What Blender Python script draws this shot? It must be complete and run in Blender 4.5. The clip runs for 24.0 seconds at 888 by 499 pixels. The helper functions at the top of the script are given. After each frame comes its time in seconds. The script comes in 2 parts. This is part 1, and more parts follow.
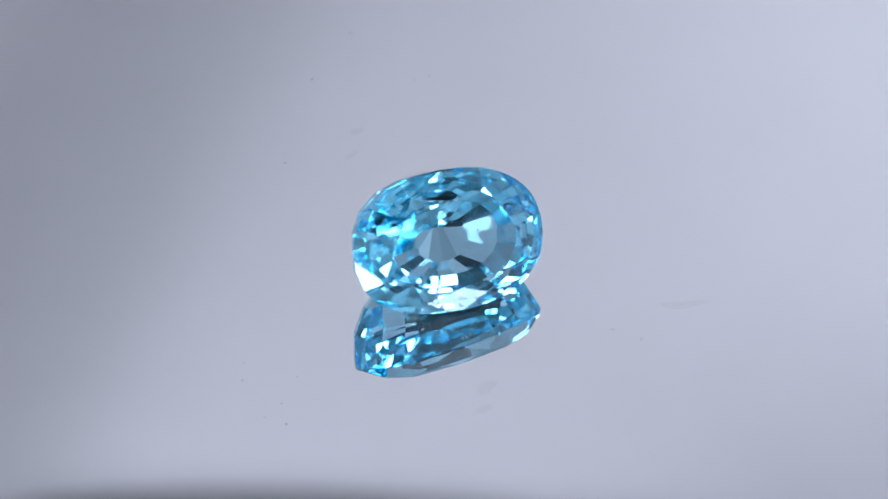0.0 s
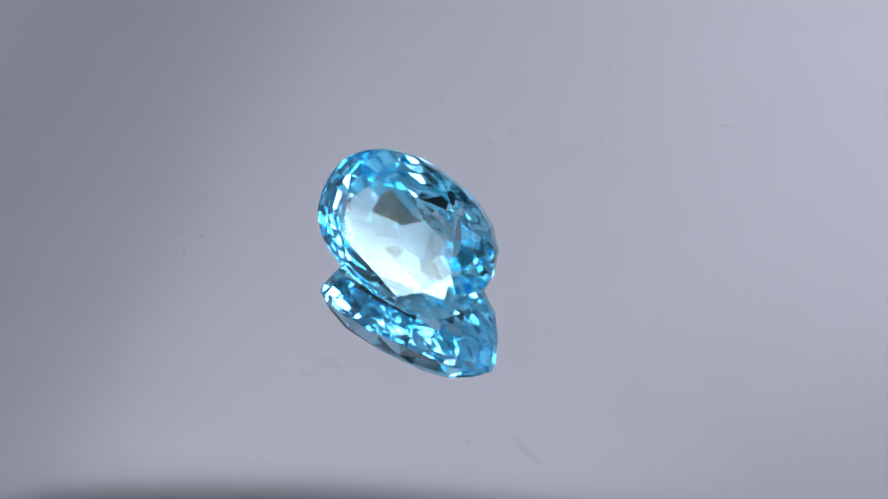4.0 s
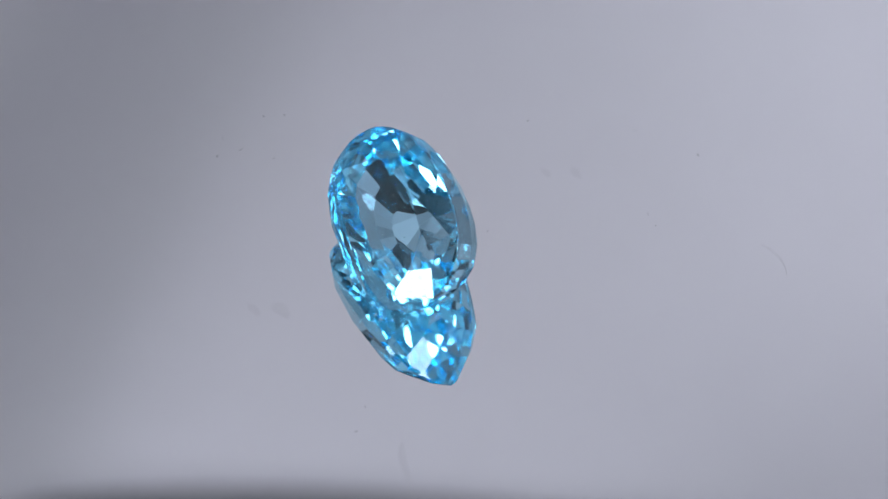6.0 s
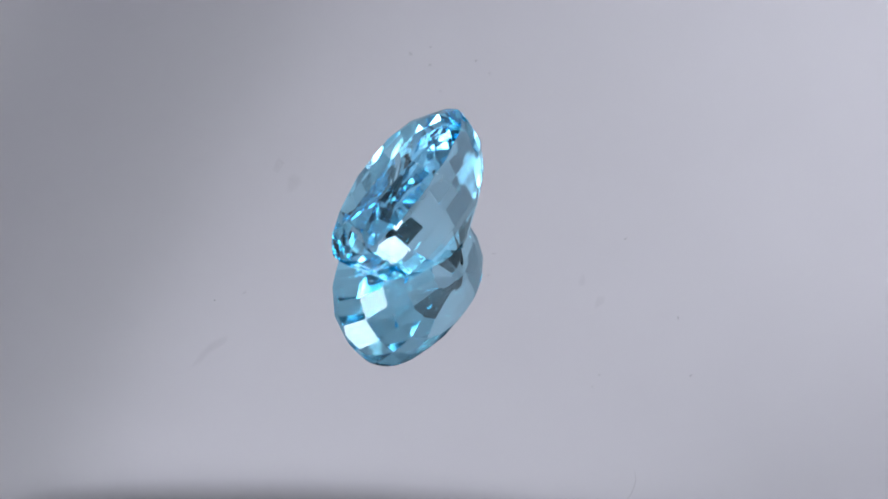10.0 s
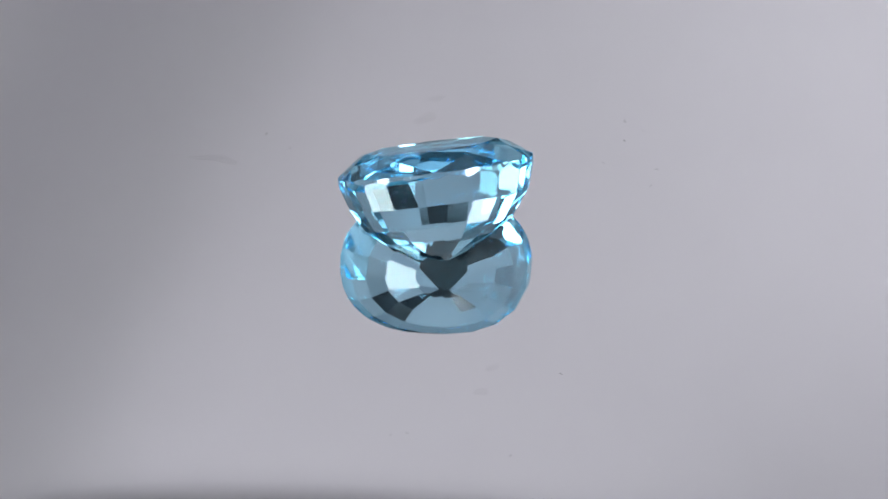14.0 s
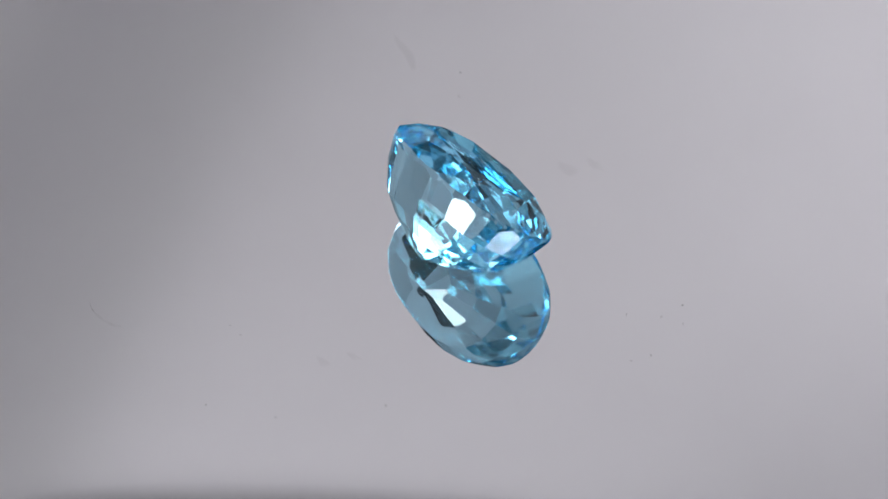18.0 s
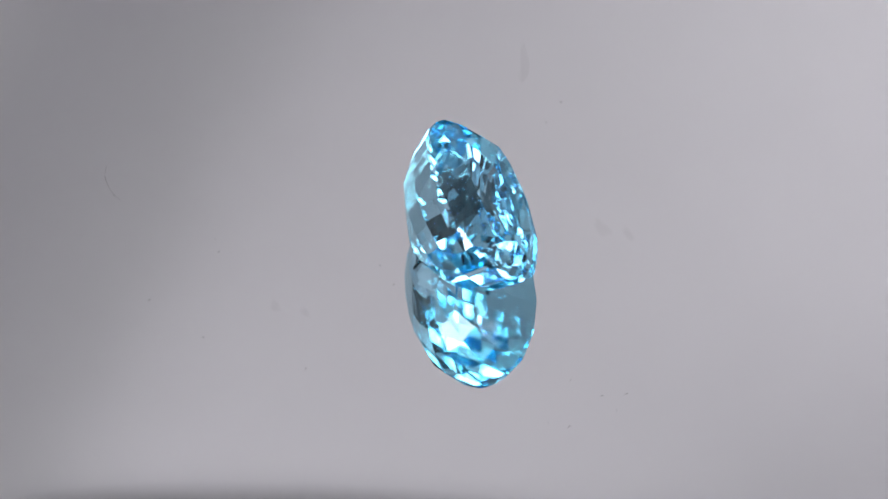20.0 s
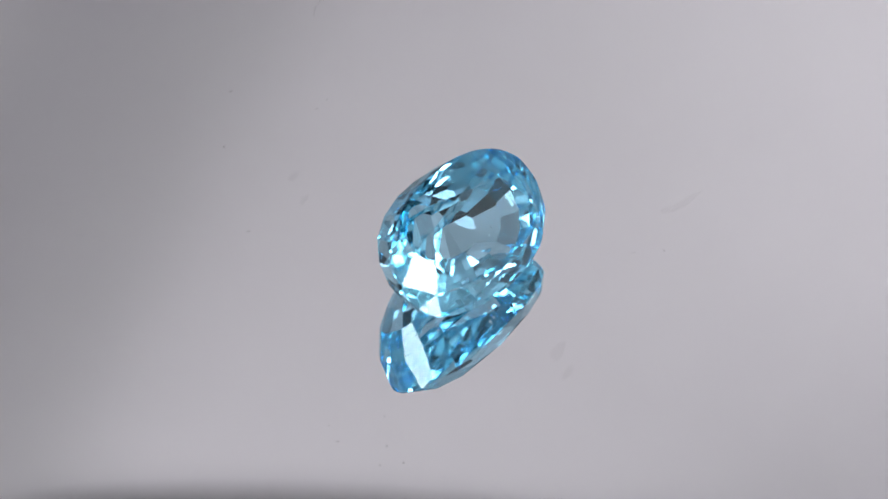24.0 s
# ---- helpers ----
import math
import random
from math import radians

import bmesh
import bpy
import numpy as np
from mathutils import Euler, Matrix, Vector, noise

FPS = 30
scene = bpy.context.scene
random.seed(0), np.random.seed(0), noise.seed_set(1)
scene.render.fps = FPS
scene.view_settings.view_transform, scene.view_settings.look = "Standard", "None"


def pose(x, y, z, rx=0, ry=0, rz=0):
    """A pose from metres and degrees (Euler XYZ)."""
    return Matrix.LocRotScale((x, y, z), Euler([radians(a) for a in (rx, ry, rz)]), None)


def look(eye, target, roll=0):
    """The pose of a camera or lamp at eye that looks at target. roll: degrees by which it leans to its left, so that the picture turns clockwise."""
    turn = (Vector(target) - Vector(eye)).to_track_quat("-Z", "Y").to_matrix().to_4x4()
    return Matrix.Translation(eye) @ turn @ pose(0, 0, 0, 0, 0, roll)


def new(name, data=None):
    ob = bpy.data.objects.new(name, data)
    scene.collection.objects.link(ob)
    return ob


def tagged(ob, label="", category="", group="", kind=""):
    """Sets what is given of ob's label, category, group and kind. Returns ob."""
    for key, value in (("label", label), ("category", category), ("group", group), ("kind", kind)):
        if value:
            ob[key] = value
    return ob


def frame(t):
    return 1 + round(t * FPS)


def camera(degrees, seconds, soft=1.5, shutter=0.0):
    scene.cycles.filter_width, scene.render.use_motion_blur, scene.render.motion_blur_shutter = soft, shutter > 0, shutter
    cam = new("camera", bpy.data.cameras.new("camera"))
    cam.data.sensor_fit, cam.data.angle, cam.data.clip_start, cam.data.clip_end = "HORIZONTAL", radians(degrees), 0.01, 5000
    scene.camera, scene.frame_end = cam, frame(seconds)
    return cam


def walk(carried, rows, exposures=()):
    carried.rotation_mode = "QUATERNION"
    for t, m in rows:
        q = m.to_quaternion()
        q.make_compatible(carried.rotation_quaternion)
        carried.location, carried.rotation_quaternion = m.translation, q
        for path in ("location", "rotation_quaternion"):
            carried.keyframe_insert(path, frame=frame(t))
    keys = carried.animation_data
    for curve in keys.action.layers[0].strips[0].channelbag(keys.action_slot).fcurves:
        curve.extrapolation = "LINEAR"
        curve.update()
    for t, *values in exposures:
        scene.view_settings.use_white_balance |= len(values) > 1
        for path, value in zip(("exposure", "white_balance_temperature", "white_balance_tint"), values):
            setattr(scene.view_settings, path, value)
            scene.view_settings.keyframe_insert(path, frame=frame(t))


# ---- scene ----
# ---- camera ----
UNIT = 0.009 / 344          # metres to one unit of the stone's plan; the stone is 9 mm long
ELEVATION = 54.58           # degrees by which the camera looks down
DISTANCE = 0.2907           # from the turntable's axis to the camera
SIGHT = Vector((0, -math.cos(radians(ELEVATION)), math.sin(radians(ELEVATION))))
RISE = Vector((0, math.sin(radians(ELEVATION)), math.cos(radians(ELEVATION))))
AIM = Vector((1, 0, 0)) * (13.23 * UNIT) + RISE * (7.13 * UNIT)

cam = camera(8.07, 24.0, soft=1.35)
cam.data.dof.use_dof = True
cam.data.dof.focus_distance = 0.2885
cam.data.dof.aperture_fstop = 75
EYE = AIM + SIGHT * DISTANCE
walk(cam, [(0, look(EYE, AIM)), (24, look(EYE, AIM))],
     exposures=[(0, -0.02, 5720, 13.4), (0.6, 0.0, 5720, 13.4), (1.4, -0.29, 5750, 14.2), (5, -0.33, 5900, 15), (8, -0.22, 6010, 14.8), (10, -0.12, 6080, 14.7),
                (14.6, -0.20, 6350, 14.5), (18, -0.24, 6480, 14.5), (22, -0.25, 6500, 14.7), (24, -0.14, 6530, 15)])

# ---- world and lamps ----
world = bpy.data.worlds.new("dark_room")
scene.world = world
scene.cycles.max_bounces = scene.cycles.transmission_bounces = scene.cycles.glossy_bounces = 32
world.use_nodes = True
world.node_tree.nodes["Background"].inputs["Color"].default_value = (0.05, 0.05, 0.055, 1)
world.node_tree.nodes["Background"].inputs["Strength"].default_value = 0.3


def toward(azimuth, elevation, distance):
    """A place seen from the turntable: azimuth from the far side to the right, in degrees."""
    a, e = radians(azimuth), radians(elevation)
    return Vector((math.sin(a) * math.cos(e), math.cos(a) * math.cos(e), math.sin(e))) * distance


def area_lamp(name, place, target, wide, high, radiance, colour):
    data = bpy.data.lights.new(name, "AREA")
    data.shape, data.size, data.size_y = "RECTANGLE", wide, high
    data.energy, data.color = radiance * math.pi * wide * high, colour
    ob = new(name, data)
    ob.matrix_world = look(place, target)
    return ob


LAMPS = [("right", toward(153.5, 28.2, 0.47), 0.128, 0.27, 33, (0.975, 0.935, 1.0)),
         ("left", toward(-138, 13.6, 0.46), 0.20, 0.195, 25, (0.975, 1.0, 0.94))]
for side, place, wide, high, radiance, colour in LAMPS:
    area_lamp("lamp_light", place, (0, 0, 0.02), wide, high, radiance, colour)


# ---- materials ----
def nodes_of(name):
    m = bpy.data.materials.new(name)
    m.use_nodes = True
    t = m.node_tree
    t.nodes.clear()
    return m, t, t.nodes.new("ShaderNodeOutputMaterial")


def node(t, kind, **inputs):
    n = t.nodes.new(kind)
    for key, value in inputs.items():
        n.inputs[key.replace("_", " ")].default_value = value
    return n


def plain(name, colour, rough=0.7, metal=0.0, grain=0.08, scale=60.0, bump=0.1):
    """A surface with variation at two scales and a fine relief."""
    m, t, out = nodes_of(name)
    s = node(t, "ShaderNodeBsdfPrincipled", Roughness=rough, Metallic=metal)
    co = t.nodes.new("ShaderNodeTexCoord")
    big = node(t, "ShaderNodeTexNoise", Scale=scale * 0.12, Detail=3.0)
    fine = node(t, "ShaderNodeTexNoise", Scale=scale, Detail=6.0)
    add = t.nodes.new("ShaderNodeMath")
    add.operation = "ADD"
    ramp = node(t, "ShaderNodeMapRange")
    ramp.inputs["From Min"].default_value, ramp.inputs["From Max"].default_value = 0.6, 1.4
    ramp.inputs["To Min"].default_value, ramp.inputs["To Max"].default_value = 1 - grain, 1 + grain
    mix = t.nodes.new("ShaderNodeVectorMath")
    mix.operation = "SCALE"
    mix.inputs[0].default_value = colour
    b = node(t, "ShaderNodeBump", Strength=bump, Distance=0.001)
    for n in (big, fine):
        t.links.new(co.outputs["Object"], n.inputs["Vector"])
    t.links.new(big.outputs["Fac"], add.inputs[0])
    t.links.new(fine.outputs["Fac"], add.inputs[1])
    t.links.new(add.outputs[0], ramp.inputs["Value"])
    t.links.new(ramp.outputs["Result"], mix.inputs["Scale"])
    t.links.new(mix.outputs["Vector"], s.inputs["Base Color"])
    t.links.new(fine.outputs["Fac"], b.inputs["Height"])
    t.links.new(b.outputs["Normal"], s.inputs["Normal"])
    t.links.new(s.outputs["BSDF"], out.inputs["Surface"])
    return m


STONE_IOR = 1.74


def stone_material():
    """Clear stone: what passes straight through stays nearly grey, what is thrown about inside turns blue."""
    m, t, out = nodes_of("blue_stone")
    through_it = node(t, "ShaderNodeBsdfRefraction", Roughness=0.055, IOR=STONE_IOR)
    through_it.inputs["Color"].default_value = (0.685, 0.89, 0.976, 1)
    gloss = node(t, "ShaderNodeBsdfGlossy", Roughness=0.055)
    gloss.inputs["Color"].default_value = (0.71, 0.92, 0.968, 1)
    edge = node(t, "ShaderNodeFresnel", IOR=STONE_IOR)
    mix = t.nodes.new("ShaderNodeMixShader")
    t.links.new(edge.outputs["Fac"], mix.inputs[0])
    t.links.new(through_it.outputs["BSDF"], mix.inputs[1])
    t.links.new(gloss.outputs["BSDF"], mix.inputs[2])
    t.links.new(mix.outputs["Shader"], out.inputs["Surface"])
    return m


def mirror_material():
    m, t, out = nodes_of("mirror_glass")
    s = node(t, "ShaderNodeBsdfGlossy", Roughness=0.0)
    s.inputs["Color"].default_value = (0.93, 0.935, 0.94, 1)
    t.links.new(s.outputs["BSDF"], out.inputs["Surface"])
    return m


STONE = stone_material()
MIRROR = mirror_material()
CLOTH = plain("white_tent_cloth", (0.78, 0.78, 0.80), rough=0.9, grain=0.02, scale=900, bump=0.05)
FELT = plain("charcoal_felt", (0.022, 0.022, 0.024), rough=0.95, grain=0.15, scale=700)
GREY = plain("grey_tent_cloth", (0.60, 0.60, 0.615), rough=0.9, grain=0.03, scale=900, bump=0.05)
# greys darkened for the unseen left and front walls, to cut their bounce light
DIM = plain("dimmed_tent_cloth", (0.40, 0.40, 0.413), rough=0.9, grain=0.04, scale=900, bump=0.05)
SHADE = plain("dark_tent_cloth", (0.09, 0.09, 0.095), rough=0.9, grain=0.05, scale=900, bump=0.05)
TABLE = plain("grey_table_board", (0.46, 0.46, 0.47), rough=0.6, grain=0.08, scale=120)
BLACK = plain("black_plastic", (0.03, 0.03, 0.033), rough=0.45, grain=0.2, scale=300)
WHITE = plain("white_flaw", (0.5, 0.5, 0.51), rough=0.8, grain=0.1, scale=2000)
METAL = plain("brushed_steel", (0.5, 0.5, 0.51), rough=0.35, metal=1.0, grain=0.1, scale=300)


def film_material(name, colour, cover):
    """A thin deposit that lets most of the light by, thicker in places."""
    m, t, out = nodes_of(name)
    clear = t.nodes.new("ShaderNodeBsdfTransparent")
    dull = node(t, "ShaderNodeBsdfDiffuse")
    dull.inputs["Color"].default_value = (*colour, 1)
    co = t.nodes.new("ShaderNodeTexCoord")
    noise = node(t, "ShaderNodeTexNoise", Scale=3500.0, Detail=4.0)
    ramp = node(t, "ShaderNodeMapRange")
    ramp.inputs["From Min"].default_value, ramp.inputs["From Max"].default_value = 0.42, 0.66
    ramp.inputs["To Max"].default_value = cover
    mix = t.nodes.new("ShaderNodeMixShader")
    t.links.new(co.outputs["Object"], noise.inputs["Vector"])
    t.links.new(noise.outputs["Fac"], ramp.inputs["Value"])
    t.links.new(ramp.outputs["Result"], mix.inputs[0])
    t.links.new(clear.outputs["BSDF"], mix.inputs[1])
    t.links.new(dull.outputs["BSDF"], mix.inputs[2])
    t.links.new(mix.outputs["Shader"], out.inputs["Surface"])
    return m


SMEAR = film_material("faint_grease", (0.16, 0.15, 0.16), 0.0035)
LINT = film_material("pale_fibre", (0.6, 0.6, 0.61), 0.5)
SPECK = film_material("grey_dust", (0.12, 0.11, 0.12), 0.06)


# ---- mesh helpers ----
def part(name, bm, material, parent=None, label=""):
    """Links a bmesh as one mesh object, under a thing or a part where one is given."""
    me = bpy.data.meshes.new(name)
    bm.to_mesh(me)
    bm.free()
    me.materials.append(material)
    ob = new(name, me)
    ob.parent = parent
    if label:
        ob["label"] = label
    return ob


def box(bm, x0, x1, y0, y1, z0, z1, bevel=0.0):
    made = bmesh.ops.create_cube(bm, size=1)["verts"]
    for v in made:
        v.co = Vector(((x0 + x1) / 2 + v.co.x * (x1 - x0), (y0 + y1) / 2 + v.co.y * (y1 - y0), (z0 + z1) / 2 + v.co.z * (z1 - z0)))
    if bevel:
        edges = list({e for v in made for e in v.link_edges})
        bmesh.ops.bevel(bm, geom=edges, offset=bevel, segments=2, affect="EDGES")
    return bm


# ---- light tent ----
X0, X1, Y0, Y1, FLOOR, TOP = -0.42, 0.42, -0.50, 0.62, -0.004, 0.50


def tent():
    tagged(part("floor", box(bmesh.new(), X0, X1, Y0, Y1, FLOOR - 0.012, FLOOR), TABLE),
           "matt grey board under the turning mirror", "floor", kind="structure")
    walls = [("wall_left", X0 - 0.004, X0, Y0, Y1), ("wall_right", X1, X1 + 0.004, Y0, Y1),
             ("wall_back", X0, X1, Y1, Y1 + 0.004), ("wall_front", X0, X1, Y0 - 0.004, Y0)]
    for name, x0, x1, y0, y1 in walls:
        # walls stand out of view; left and front are darkened to throw back less light
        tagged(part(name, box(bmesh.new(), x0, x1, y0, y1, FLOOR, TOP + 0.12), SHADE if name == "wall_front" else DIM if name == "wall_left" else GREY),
               "dark cloth wall added behind the camera, out of view" if name == "wall_front" else "plain cloth wall of a light tent, added out of view", "wall", kind="structure")
    # added strip, out of view: gives the stone something dark to refract
    tagged(part("backdrop", box(bmesh.new(), -0.20, 0.34, Y1 - 0.012, Y1 - 0.006, 0.25, 0.385, 0.0015), FELT),
           "charcoal felt strip added unseen on the back wall to darken the stone's facets", "backdrop", kind="structure")


def smooth(v):
    v = max(0.0, min(1.0, v))
    return v * v * (3 - 2 * v)


HOLE = (-0.0303, 0.0763, 0.2295)   # the round opening of the roof: centre and radius


def roof_height(x, y):
    """The roof cloth lifts along an added fold across its left part and again along its right, and sags between at the
    far side, all shaped to shade it.
    """
    # the left fold turns the cloth from the light, standing in for a shadow
    d = -0.935 * (x + 0.057) + 0.353 * (y - 0.352)
    soft, slope = 0.026, 1.9
    lift = 0.0
    if d > -soft:
        lift = slope * (d + soft) ** 2 / (4 * soft) if d < soft else slope * d
    # the right part rises so that it catches less light
    right = max(0.0, x - 0.11)
    lift += 0.5 * (right * right / 0.12 if right < 0.06 else right - 0.03)
    back = max(0.0, y - 0.315)
    sag = 1.1 * smooth((x + 0.01) / 0.10) * (1 - smooth((x - 0.09) / 0.12)) * (3.0 * back * back if back < 0.08 else 0.0192 + 0.48 * (back - 0.08))
    # the near right edge droops away from the lamps to darken that corner
    edge = min(0.05, max(0.0, 0.35 - y))
    droop = 2.2 * edge * edge * smooth((x - 0.005) / 0.06)
    return TOP + min(lift, 0.11) - sag - droop


def roof():
    bm = bmesh.new()
    cx, cy, rad = HOLE
    wide = 1.14
    spokes, rings = 160, 70
    grid = []
    for i in range(spokes):
        a = 2 * math.pi * i / spokes
        dx, dy = math.cos(a), math.sin(a)
        reach = min(((X1 if dx > 0 else X0) - cx) / dx if abs(dx) > 1e-6 else 9, ((Y1 if dy > 0 else Y0) - cy) / dy if abs(dy) > 1e-6 else 9)
        line = []
        start = rad / math.hypot(dx / wide, dy)
        for k in range(rings + 1):
            r = start + (reach - start) * k / rings
            x, y = cx + dx * r, cy + dy * r
            line.append((bm.verts.new((x, y, roof_height(x, y))), bm.verts.new((x, y, roof_height(x, y) + 0.002))))
        grid.append(line)
    for i in range(spokes):
        a, b = grid[i], grid[(i + 1) % spokes]
        for k in range(rings):
            bm.faces.new((a[k][0], b[k][0], b[k + 1][0], a[k + 1][0]))
            bm.faces.new((a[k][1], a[k + 1][1], b[k + 1][1], b[k][1]))
        bm.faces.new((a[0][0], a[0][1], b[0][1], b[0][0]))
    for f in bm.faces:
        f.smooth = len({v.co.xy.to_tuple(6) for v in f.verts}) > 2
    hem = bmesh.new()
    turns = 200
    loops = []
    for i in range(turns):
        a = 2 * math.pi * i / turns
        line = []
        for r, dz in ((rad - 0.004, -0.0015), (rad + 0.006, -0.0015), (rad + 0.006, 0.0035), (rad - 0.004, 0.0035)):
            x, y = cx + math.cos(a) * rad * wide, cy + math.sin(a) * rad
            line.append(hem.verts.new((cx + math.cos(a) * r * wide, cy + math.sin(a) * r, roof_height(x, y) + dz)))
        loops.append(line)
    for i in range(turns):
        a, b = loops[i], loops[(i + 1) % turns]
        for k in range(4):
            hem.faces.new((a[k], a[(k + 1) % 4], b[(k + 1) % 4], b[k]))
    tagged(part("trim", hem, FELT), "charcoal hem round the opening of the cloth roof", "trim", kind="structure")
    tagged(part("ceiling", bm, CLOTH), "white cloth roof of a light tent with a round opening", "ceiling", kind="structure")


tent()
roof()


# ---- lamps' housings ----
def softlight(place, wide, high):
    """A flat lamp head on a pole: the light itself lies just before its face."""
    lamp = new("studio_lamp")
    head = look(place, (0, 0, 0.02))
    w, h = wide / 2, high / 2
    shell = box(bmesh.new(), -w - 0.006, w + 0.006, -h - 0.006, h + 0.006, 0.006, 0.022, 0.003)
    shell.transform(head)
    part("housing", shell, BLACK, lamp)
    for x0, x1, y0, y1 in ((-w - 0.006, -w - 0.001, -h - 0.006, h + 0.006), (w + 0.001, w + 0.006, -h - 0.006, h + 0.006),
                           (-w - 0.001, w + 0.001, -h - 0.006, -h - 0.001), (-w - 0.001, w + 0.001, h + 0.001, h + 0.006)):
        strip = box(bmesh.new(), x0, x1, y0, y1, 0.0, 0.006, 0.0008)
        strip.transform(head)
        part("rim", strip, BLACK, lamp)
    back = head @ Vector((0, 0, 0.034))
    part("bracket", box(bmesh.new(), back.x - 0.012, back.x + 0.012, back.y - 0.012, back.y + 0.012, back.z - 0.02, back.z + 0.02, 0.003), BLACK, lamp)
    pole = bmesh.new()
    bmesh.ops.create_cone(pole, cap_ends=True, segments=20, radius1=0.005, radius2=0.005, depth=back.z - FLOOR - 0.016,
                          matrix=Matrix.Translation((back.x, back.y, (back.z - 0.016 + FLOOR + 0.006) / 2)))
    part("pole", pole, METAL, lamp, "brushed steel pole")
    foot = bmesh.new()
    bmesh.ops.create_cone(foot, cap_ends=True, segments=40, radius1=0.045, radius2=0.042, depth=0.008,
                          matrix=Matrix.Translation((back.x, back.y, FLOOR + 0.004)))
    part("foot", foot, BLACK, lamp)
    tagged(lamp, "flat black studio lamp on a thin steel pole", "lamp", group="lamps round the turntable")


for side, place, wide, high, radiance, colour in LAMPS:
    softlight(place, wide, high)


# ---- turning mirror ----
def disc(bm, radius, z0, z1, sides, bevel):
    bmesh.ops.create_cone(bm, cap_ends=True, segments=sides, radius1=radius, radius2=radius, depth=z1 - z0,
                          matrix=Matrix.Translation((0, 0, (z0 + z1) / 2)))
    rim = [e for e in bm.edges if abs(e.verts[0].co.z - e.verts[1].co.z) < 1e-7]
    bmesh.ops.bevel(bm, geom=rim, offset=bevel, segments=2, affect="EDGES")
    return bm


def turning_mirror():
    base = new("turntable")
    base.location = (0, 0, 0)
    part("mirror_plate", disc(bmesh.new(), 0.070, -0.0025, 0.0, 128, 0.0006), MIRROR, base, "silvered round mirror glass")
    part("platter", disc(bmesh.new(), 0.068, FLOOR, -0.0025, 128, 0.0002), BLACK, base, "thin black plastic platter")
    rng = random.Random(4)

    def deposit(name, x, y, long, wide, turn, material, label, height=0.00001):
        """A flat, ragged deposit lying on the glass, its place in millimetres."""
        bm = bmesh.new()
        low, high = [], []
        for i in range(16):
            a = 2 * math.pi * i / 16
            r = rng.uniform(0.6, 1.15)
            u, v = math.cos(a) * r * long / 2, math.sin(a) * r * wide / 2
            p = (u * math.cos(turn) - v * math.sin(turn), u * math.sin(turn) + v * math.cos(turn))
            low.append(bm.verts.new((p[0], p[1], 0.000004)))
            high.append(bm.verts.new((p[0] * 0.7, p[1] * 0.7, 0.000004 + height)))
        bm.faces.new(low[::-1])
        bm.faces.new(high)
        for i in range(16):
            bm.faces.new((low[i], low[(i + 1) % 16], high[(i + 1) % 16], high[i]))
        ob = part(name, bm, material, base, label)
        ob.location = (x / 1000, y / 1000, 0)

    for x, y, size in ((-10.43, -2.34, 0.16), (-10.87, -3.2, 0.2), (-9.65, -5.07, 0.2), (-9.86, -6.19, 0.24), (-8.48, -3.95, 0.15),
                       (-10.63, -5.51, 0.17), (5.88, -6.97, 0.2), (6.87, -7.95, 0.22), (0.05, 2.7, 0.15), (-1.15, 2.4, 0.15),
                       (3.54, 9.66, 0.15), (-1.64, 11.57, 0.2), (2.81, 9.67, 0.18), (-4.6, 7.5, 0.2), (1.01, 13.44, 0.2)):
        deposit("dust_speck", x, y, size / 900, size / 1500, rng.uniform(0, 3), SPECK, "faint grey speck of dust")
    for x, y, long, wide, turn in ((-0.69, -7.81, 1.2, 0.7, 0.25), (-1.31, -8.86, 1.0, 0.5, 0.1), (8.9, -6.75, 1.0, 0.5, -0.6), (9.67, -7.0, 1.9, 0.4, -0.2),
                                   (-1.57, 6.72, 0.8, 0.35, 0.4), (-0.85, 7.93, 0.9, 0.4, 0.2)):
        deposit("smudge", x, y, long / 1000, wide / 1000, turn, SMEAR, "barely visible greasy smudge")
    lint = bmesh.new()
    rings = []
    for k in range(13):
        s = k / 12
        a = math.pi * (0.1 + 0.75 * s)
        c = Vector((math.cos(a) * 0.0011, math.sin(a) * 0.0005, 0.00003 + 0.00006 * math.sin(math.pi * s)))
        side = Vector((math.cos(a), math.sin(a), 0))
        r = 0.000008 * (1 - 0.6 * abs(2 * s - 1))
        rings.append([lint.verts.new(c + side * (math.cos(b) * r) + Vector((0, 0, math.sin(b) * r))) for b in (0, 1.257, 2.513, 3.77, 5.027)])
    for p, q in zip(rings, rings[1:]):
        for i in range(5):
            lint.faces.new((p[i], p[(i + 1) % 5], q[(i + 1) % 5], q[i]))
    lint.faces.new(rings[0][::-1])
    lint.faces.new(rings[-1])
    hair = part("lint", lint, LINT, base, "thin curved white fibre")
    hair.location = (0.0079, 0.0132, 0)
    hair.rotation_euler = (0, 0, 0.1)
    return tagged(base, "round mirror plate with faint dust on a thin black turntable", "turntable")


MIRROR_TABLE = turning_mirror()

# ---- gemstone ----
LONG, WIDE, OVAL = 172.7, 127.6, 2.2755
CROWN, GIRDLE, DEPTH = 37.97, 6.2, 154.08
TABLE_X, TABLE_Y, TABLE_AT, TABLE_LEAN = 0.672, 0.617, (2.9, 1.5), 0.0217
BREAK = 0.6885
SIDES, TWIST = 20, -4.2      # facets to a row, and how far the rows are turned against the girdle
KITE_TURN = (0, 0, 0, 0, 0, 0, 0, -10)      # uneven grinding of the crown: kites turned, stars lowered
STAR_DROP = (2.0, 0, 0, 0, 0, 0, 0, -3.0)
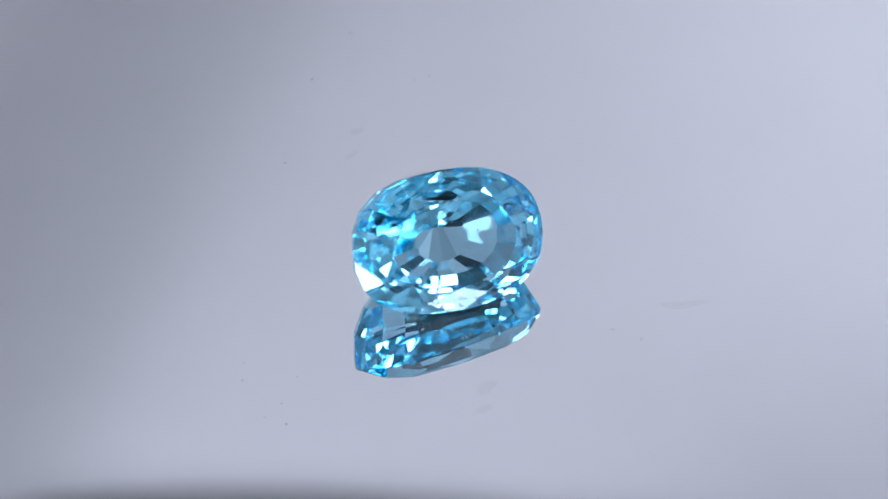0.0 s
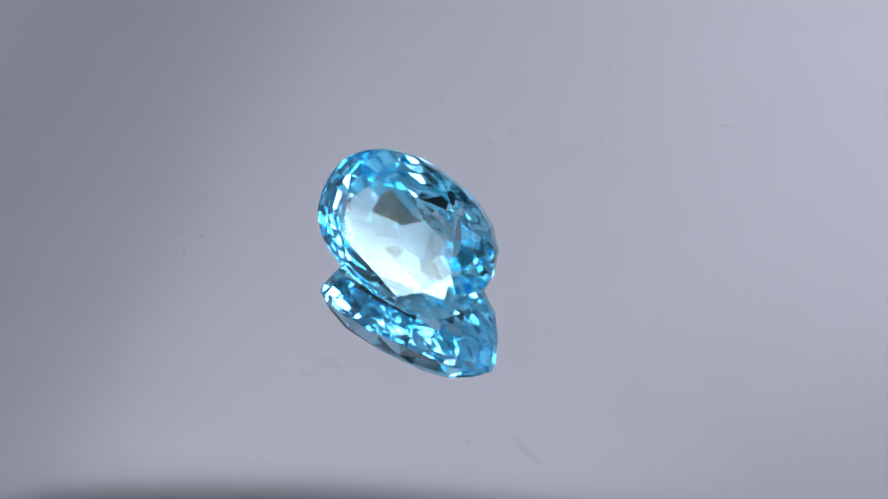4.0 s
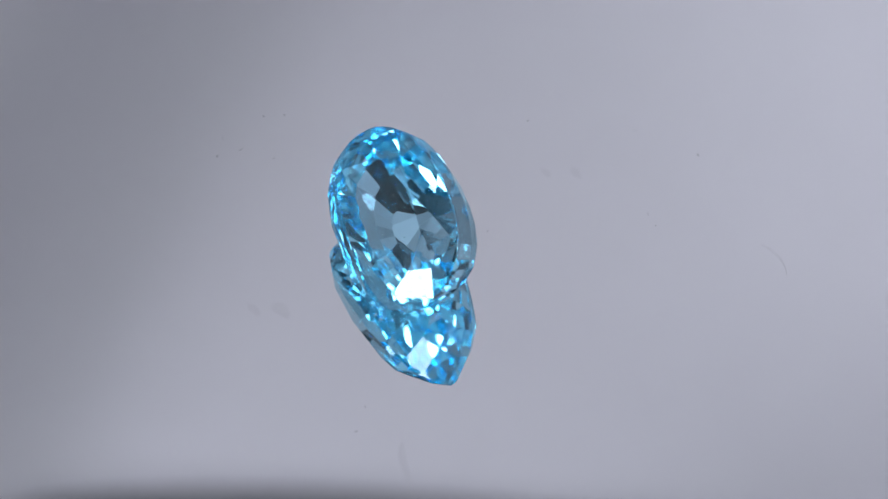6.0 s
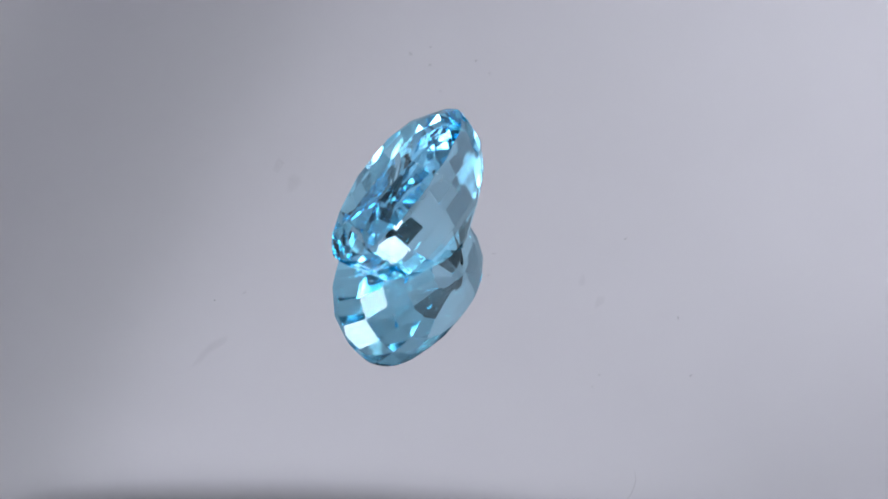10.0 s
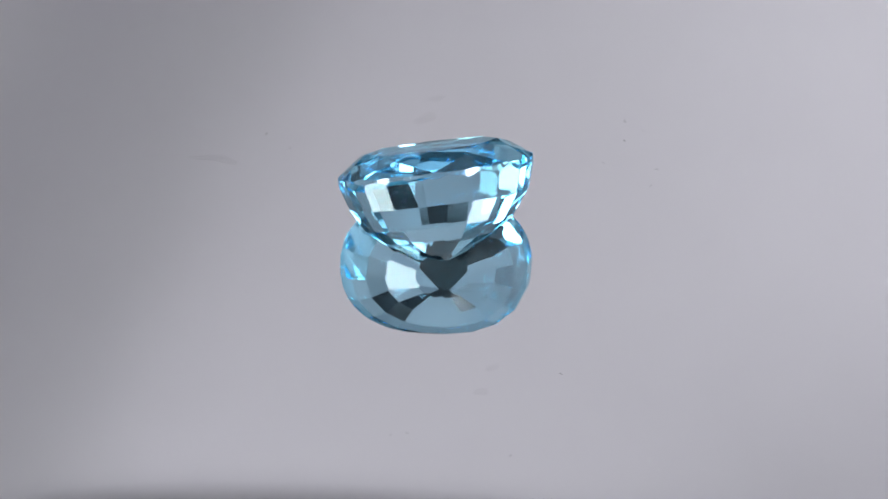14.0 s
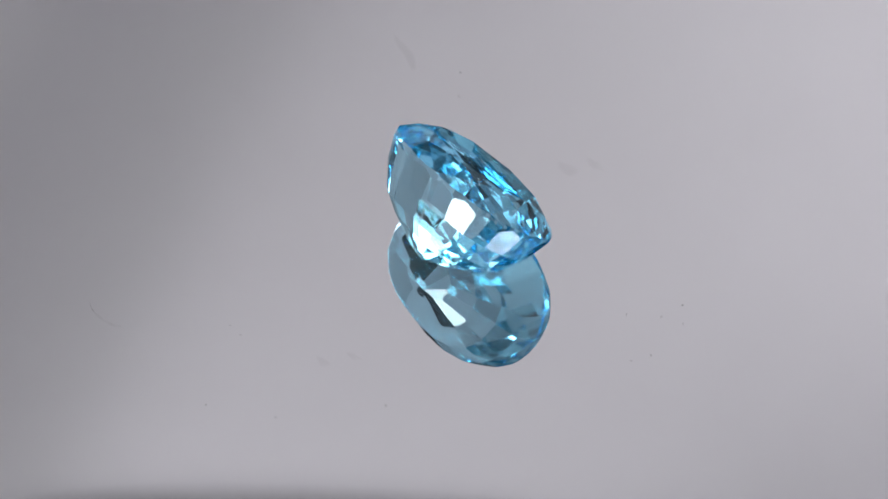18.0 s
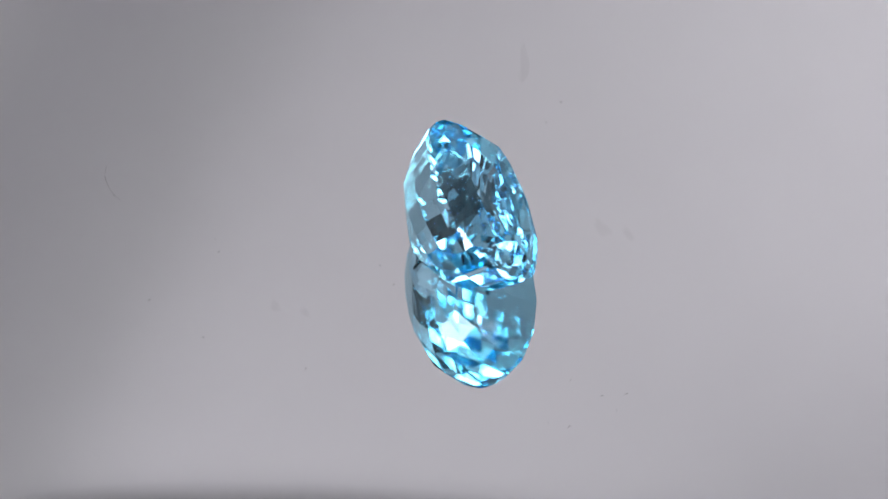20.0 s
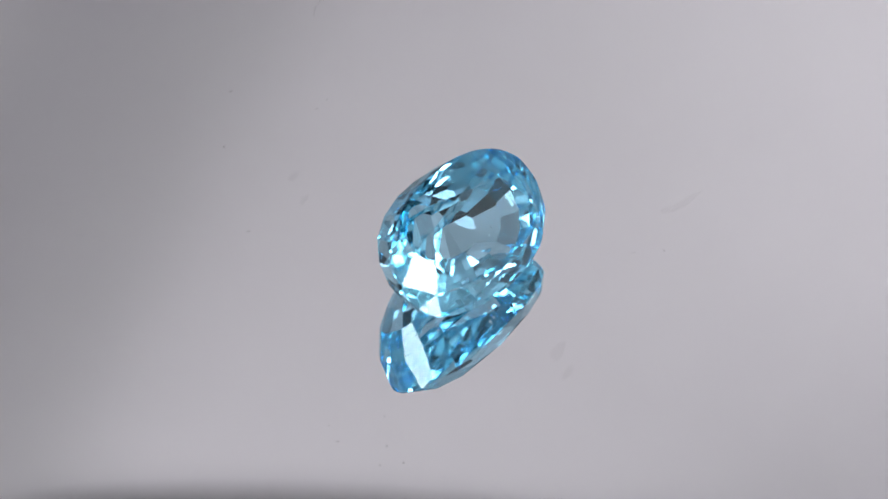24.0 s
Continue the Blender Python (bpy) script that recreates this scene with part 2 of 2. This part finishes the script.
# rows of the pavilion: part of the depth, half widths along and across, how far the ring is off centre along and across, its lean across
ROWS = [(0.02, 172.7, 127.6, 0.0, 0.0, 0.0), (0.362, 158.5, 113.5, 0.0, 2.5, 0.0), (0.640, 132.0, 98.6, 4.5, -4.0, 0.022),
        (0.825, 98.0, 68.0, 8.0, -5.0, 0.055), (0.985, 48.0, 39.0, 8.0, -10.0, 0.0), (1.055, 14.0, 5.0, 5.0, 8.0, 0.0)]


def on_oval(r, degrees, z, along=1.0, across=1.0, off=(0, 0)):
    c, s = math.cos(radians(degrees)), math.sin(radians(degrees))
    x = math.copysign(abs(c) ** (2 / OVAL), c) * LONG * along * r
    y = math.copysign(abs(s) ** (2 / OVAL), s) * WIDE * across * r
    return Vector((x + off[0], y + off[1], z))


def reach_of(nx, ny, along, across, ox, oy):
    m = OVAL / (OVAL - 1)
    return ((along * abs(nx)) ** m + (across * abs(ny)) ** m) ** (1 / m) + ox * nx + oy * ny


def even_normals(count):
    """Outward normals at even steps along the girdle's oval, from the long end on."""
    p = [on_oval(1, 360 * i / 3600, 0) for i in range(3601)]
    run = [0.0]
    for a, b in zip(p, p[1:]):
        run.append(run[-1] + (b - a).length)
    normals, i = [], 0
    for k in range(count):
        while run[i] < run[-1] * k / count:
            i += 1
        q = p[i % 3600]
        normals.append(Vector((math.copysign((abs(q.x) / LONG) ** (OVAL - 1) / LONG, q.x),
                               math.copysign((abs(q.y) / WIDE) ** (OVAL - 1) / WIDE, q.y))).normalized())
    return normals


def facet_planes():
    """Every facet as a point and an outward normal, as a cutter would grind them."""
    planes = [(Vector((0, 0, CROWN)), Vector((0, TABLE_LEAN, 1)).normalized())]
    top = GIRDLE / 2

    def three(p, q, r):
        n = (q - p).cross(r - p).normalized()
        if n.dot(p) < 0:
            n = -n
        planes.append((p, n))
        return p, n

    def table_at(a):
        v = on_oval(1, a, CROWN, TABLE_X, TABLE_Y, TABLE_AT)
        v.z -= TABLE_LEAN * v.y
        return v

    # the eight kites first: table corner, girdle, and along the girdle
    kites = []
    for k in range(8):
        g = on_oval(1, 45 * k, top)
        along = on_oval(1, 45 * k + KITE_TURN[k] + 1, top) - on_oval(1, 45 * k + KITE_TURN[k] - 1, top)
        kites.append(three(table_at(45 * k), g, g + along))

    def break_at(k):
        """Where two neighbouring kites meet, part of the way up to the table."""
        (p, n), (q, m) = kites[k % 8], kites[(k + 1) % 8]
        z = top + (CROWN - top) * BREAK
        c, d = n.dot(p) - n.z * z, m.dot(q) - m.z * z
        det = n.x * m.y - n.y * m.x
        return Vector(((c * m.y - d * n.y) / det, (n.x * d - m.x * c) / det, z))

    for k in range(8):
        b = break_at(k)
        three(table_at(45 * k), table_at(45 * k + 45), b - Vector((0, 0, STAR_DROP[k])))
        for a in (0, 23):
            three(b, on_oval(1, 45 * k + a, top), on_oval(1, 45 * k + a + 22, top))
    turn = radians(TWIST)
    for k, n in enumerate(even_normals(SIDES)):
        out = Vector((n.x * math.cos(turn) - n.y * math.sin(turn), n.x * math.sin(turn) + n.y * math.cos(turn)))
        for i, ((u1, *r1, lean1), (u2, *r2, lean2)) in enumerate(zip(ROWS, ROWS[1:])):
            if i == 4 and k % 2:      # only every other facet runs on to the point
                continue
            h1, h2 = reach_of(n.x, n.y, *r1) * 0.992 if i else reach_of(out.x, out.y, *r1), reach_of(n.x, n.y, *r2) * 0.992
            z1, z2 = -u1 * DEPTH + lean1 * out.y * h1, -u2 * DEPTH + lean2 * out.y * h2
            planes.append((Vector((out.x * h1, out.y * h1, z1)), Vector((out.x * (z1 - z2), out.y * (z1 - z2), h2 - h1)).normalized()))
    return planes


def cut_stone():
    bm = bmesh.new()
    ring = []
    for k in range(40):
        sides = []
        for a in (radians(9 * k), radians(9 * k + 9)):
            n = Vector((math.cos(a) / LONG, math.sin(a) / WIDE)).normalized()
            sides.append((n, reach_of(n.x, n.y, LONG, WIDE, 0, 0) * 0.997))
        (p, h), (q, g) = sides
        det = p.x * q.y - p.y * q.x
        ring.append(Vector(((h * q.y - g * p.y) / det, (p.x * g - q.x * h) / det)))
    low = [bm.verts.new((v.x, v.y, -DEPTH * 1.3)) for v in ring]
    high = [bm.verts.new((v.x, v.y, CROWN * 1.3)) for v in ring]
    bm.faces.new(low[::-1])
    bm.faces.new(high)
    for k in range(40):
        j = (k + 1) % 40
        bm.faces.new((low[k], low[j], high[j], high[k]))
    for place, normal in facet_planes():
        cut = bmesh.ops.bisect_plane(bm, geom=bm.verts[:] + bm.edges[:] + bm.faces[:], dist=1e-4, plane_co=place, plane_no=normal, clear_outer=True)
        edges = [e for e in cut["geom_cut"] if isinstance(e, bmesh.types.BMEdge)]
        if len(edges) > 2:
            bmesh.ops.edgeloop_fill(bm, edges=edges)
    bmesh.ops.recalc_face_normals(bm, faces=bm.faces[:])
    bmesh.ops.triangulate(bm, faces=[f for f in bm.faces if len(f.verts) > 4])
    return bm


TILT = pose(0, 0, 0, 48.565) @ pose(0, 0, 0, 0, 0.872) @ pose(0, 0, 0, 0, 0, -6.855)


def gemstone():
    whole = cut_stone()
    drop = min((TILT @ v.co).z for v in whole.verts)
    stone = new("gemstone")
    whole.normal_update()
    kinds = {"table_facet": "large flat oval table facet", "girdle": "thin polished girdle"}
    planes = facet_planes()
    sorts = ["table_facet"] + ["bezel_facet"] * 8 + ["star_facet", "upper_girdle_facet", "upper_girdle_facet"] * 8
    sorts += ["pavilion_facet"] * (len(planes) - len(sorts))
    facets = [[] for _ in planes]
    band = []
    for f in whole.faces:
        middle = f.calc_center_median()
        near = min(range(len(planes)), key=lambda i: (1 - planes[i][1].dot(f.normal)) * 1e4 + abs(planes[i][1].dot(middle - planes[i][0])))
        side = abs(f.normal.z) < 0.02
        (band if side else facets[near]).append([v.co.copy() for v in f.verts])
    whole.free()
    for name, faces in [("girdle", band)] + list(zip(sorts, facets)):
        if not faces:
            continue
        bm = bmesh.new()
        for f in faces:
            bm.faces.new([bm.verts.new(v * UNIT) for v in f])
        bmesh.ops.remove_doubles(bm, verts=bm.verts[:], dist=UNIT * 1e-3)
        part(name, bm, STONE, stone, kinds.get(name, ""))
    rng = random.Random(9)
    for x, y, z, size in ((22, -18, 8, 4.5), (30, -26, 4, 3.0), (38, -12, -10, 3.5), (-28, 30, -20, 3.0), (52, 14, -6, 2.5)):
        bm = bmesh.new()
        bmesh.ops.create_icosphere(bm, subdivisions=1, radius=1)
        for v in bm.verts:
            v.co = Vector((v.co.x, v.co.y * 0.7, v.co.z * 0.35)) * rng.uniform(0.6, 1.3) * size * UNIT
        flaw = part("inclusion", bm, WHITE, stone, "tiny whitish flaw inside the stone")
        flaw.location = Vector((x, y, z)) * UNIT
        flaw.rotation_euler = (rng.uniform(0, 3), rng.uniform(0, 3), 0)
    tagged(stone, "sky-blue transparent oval faceted gemstone lying tilted on the mirror", "gemstone")
    return stone, drop * UNIT


GEM, DROP = gemstone()
GEM_AT = Vector((-10.69 * UNIT, -81.38 * UNIT, -DROP))


# ---- what turns ----
def motions():
    """The turntable turns clockwise at an even pace and carries the stone; the mirror lies a trace out of true."""
    gem_rows, plate_rows = [], []
    for k in range(49):
        t = k / 2
        turn = pose(0, 0, 0, 0, 0, 2.056 - 13.8246 * (t - 1.45))
        gem_rows.append((t, turn @ Matrix.Translation(GEM_AT) @ TILT))
        plate_rows.append((t, turn @ pose(0, 0, 0, -0.03 * math.cos(radians(143)), 0.03 * math.sin(radians(143)))))
    walk(GEM, gem_rows)
    walk(MIRROR_TABLE, plate_rows)


motions()
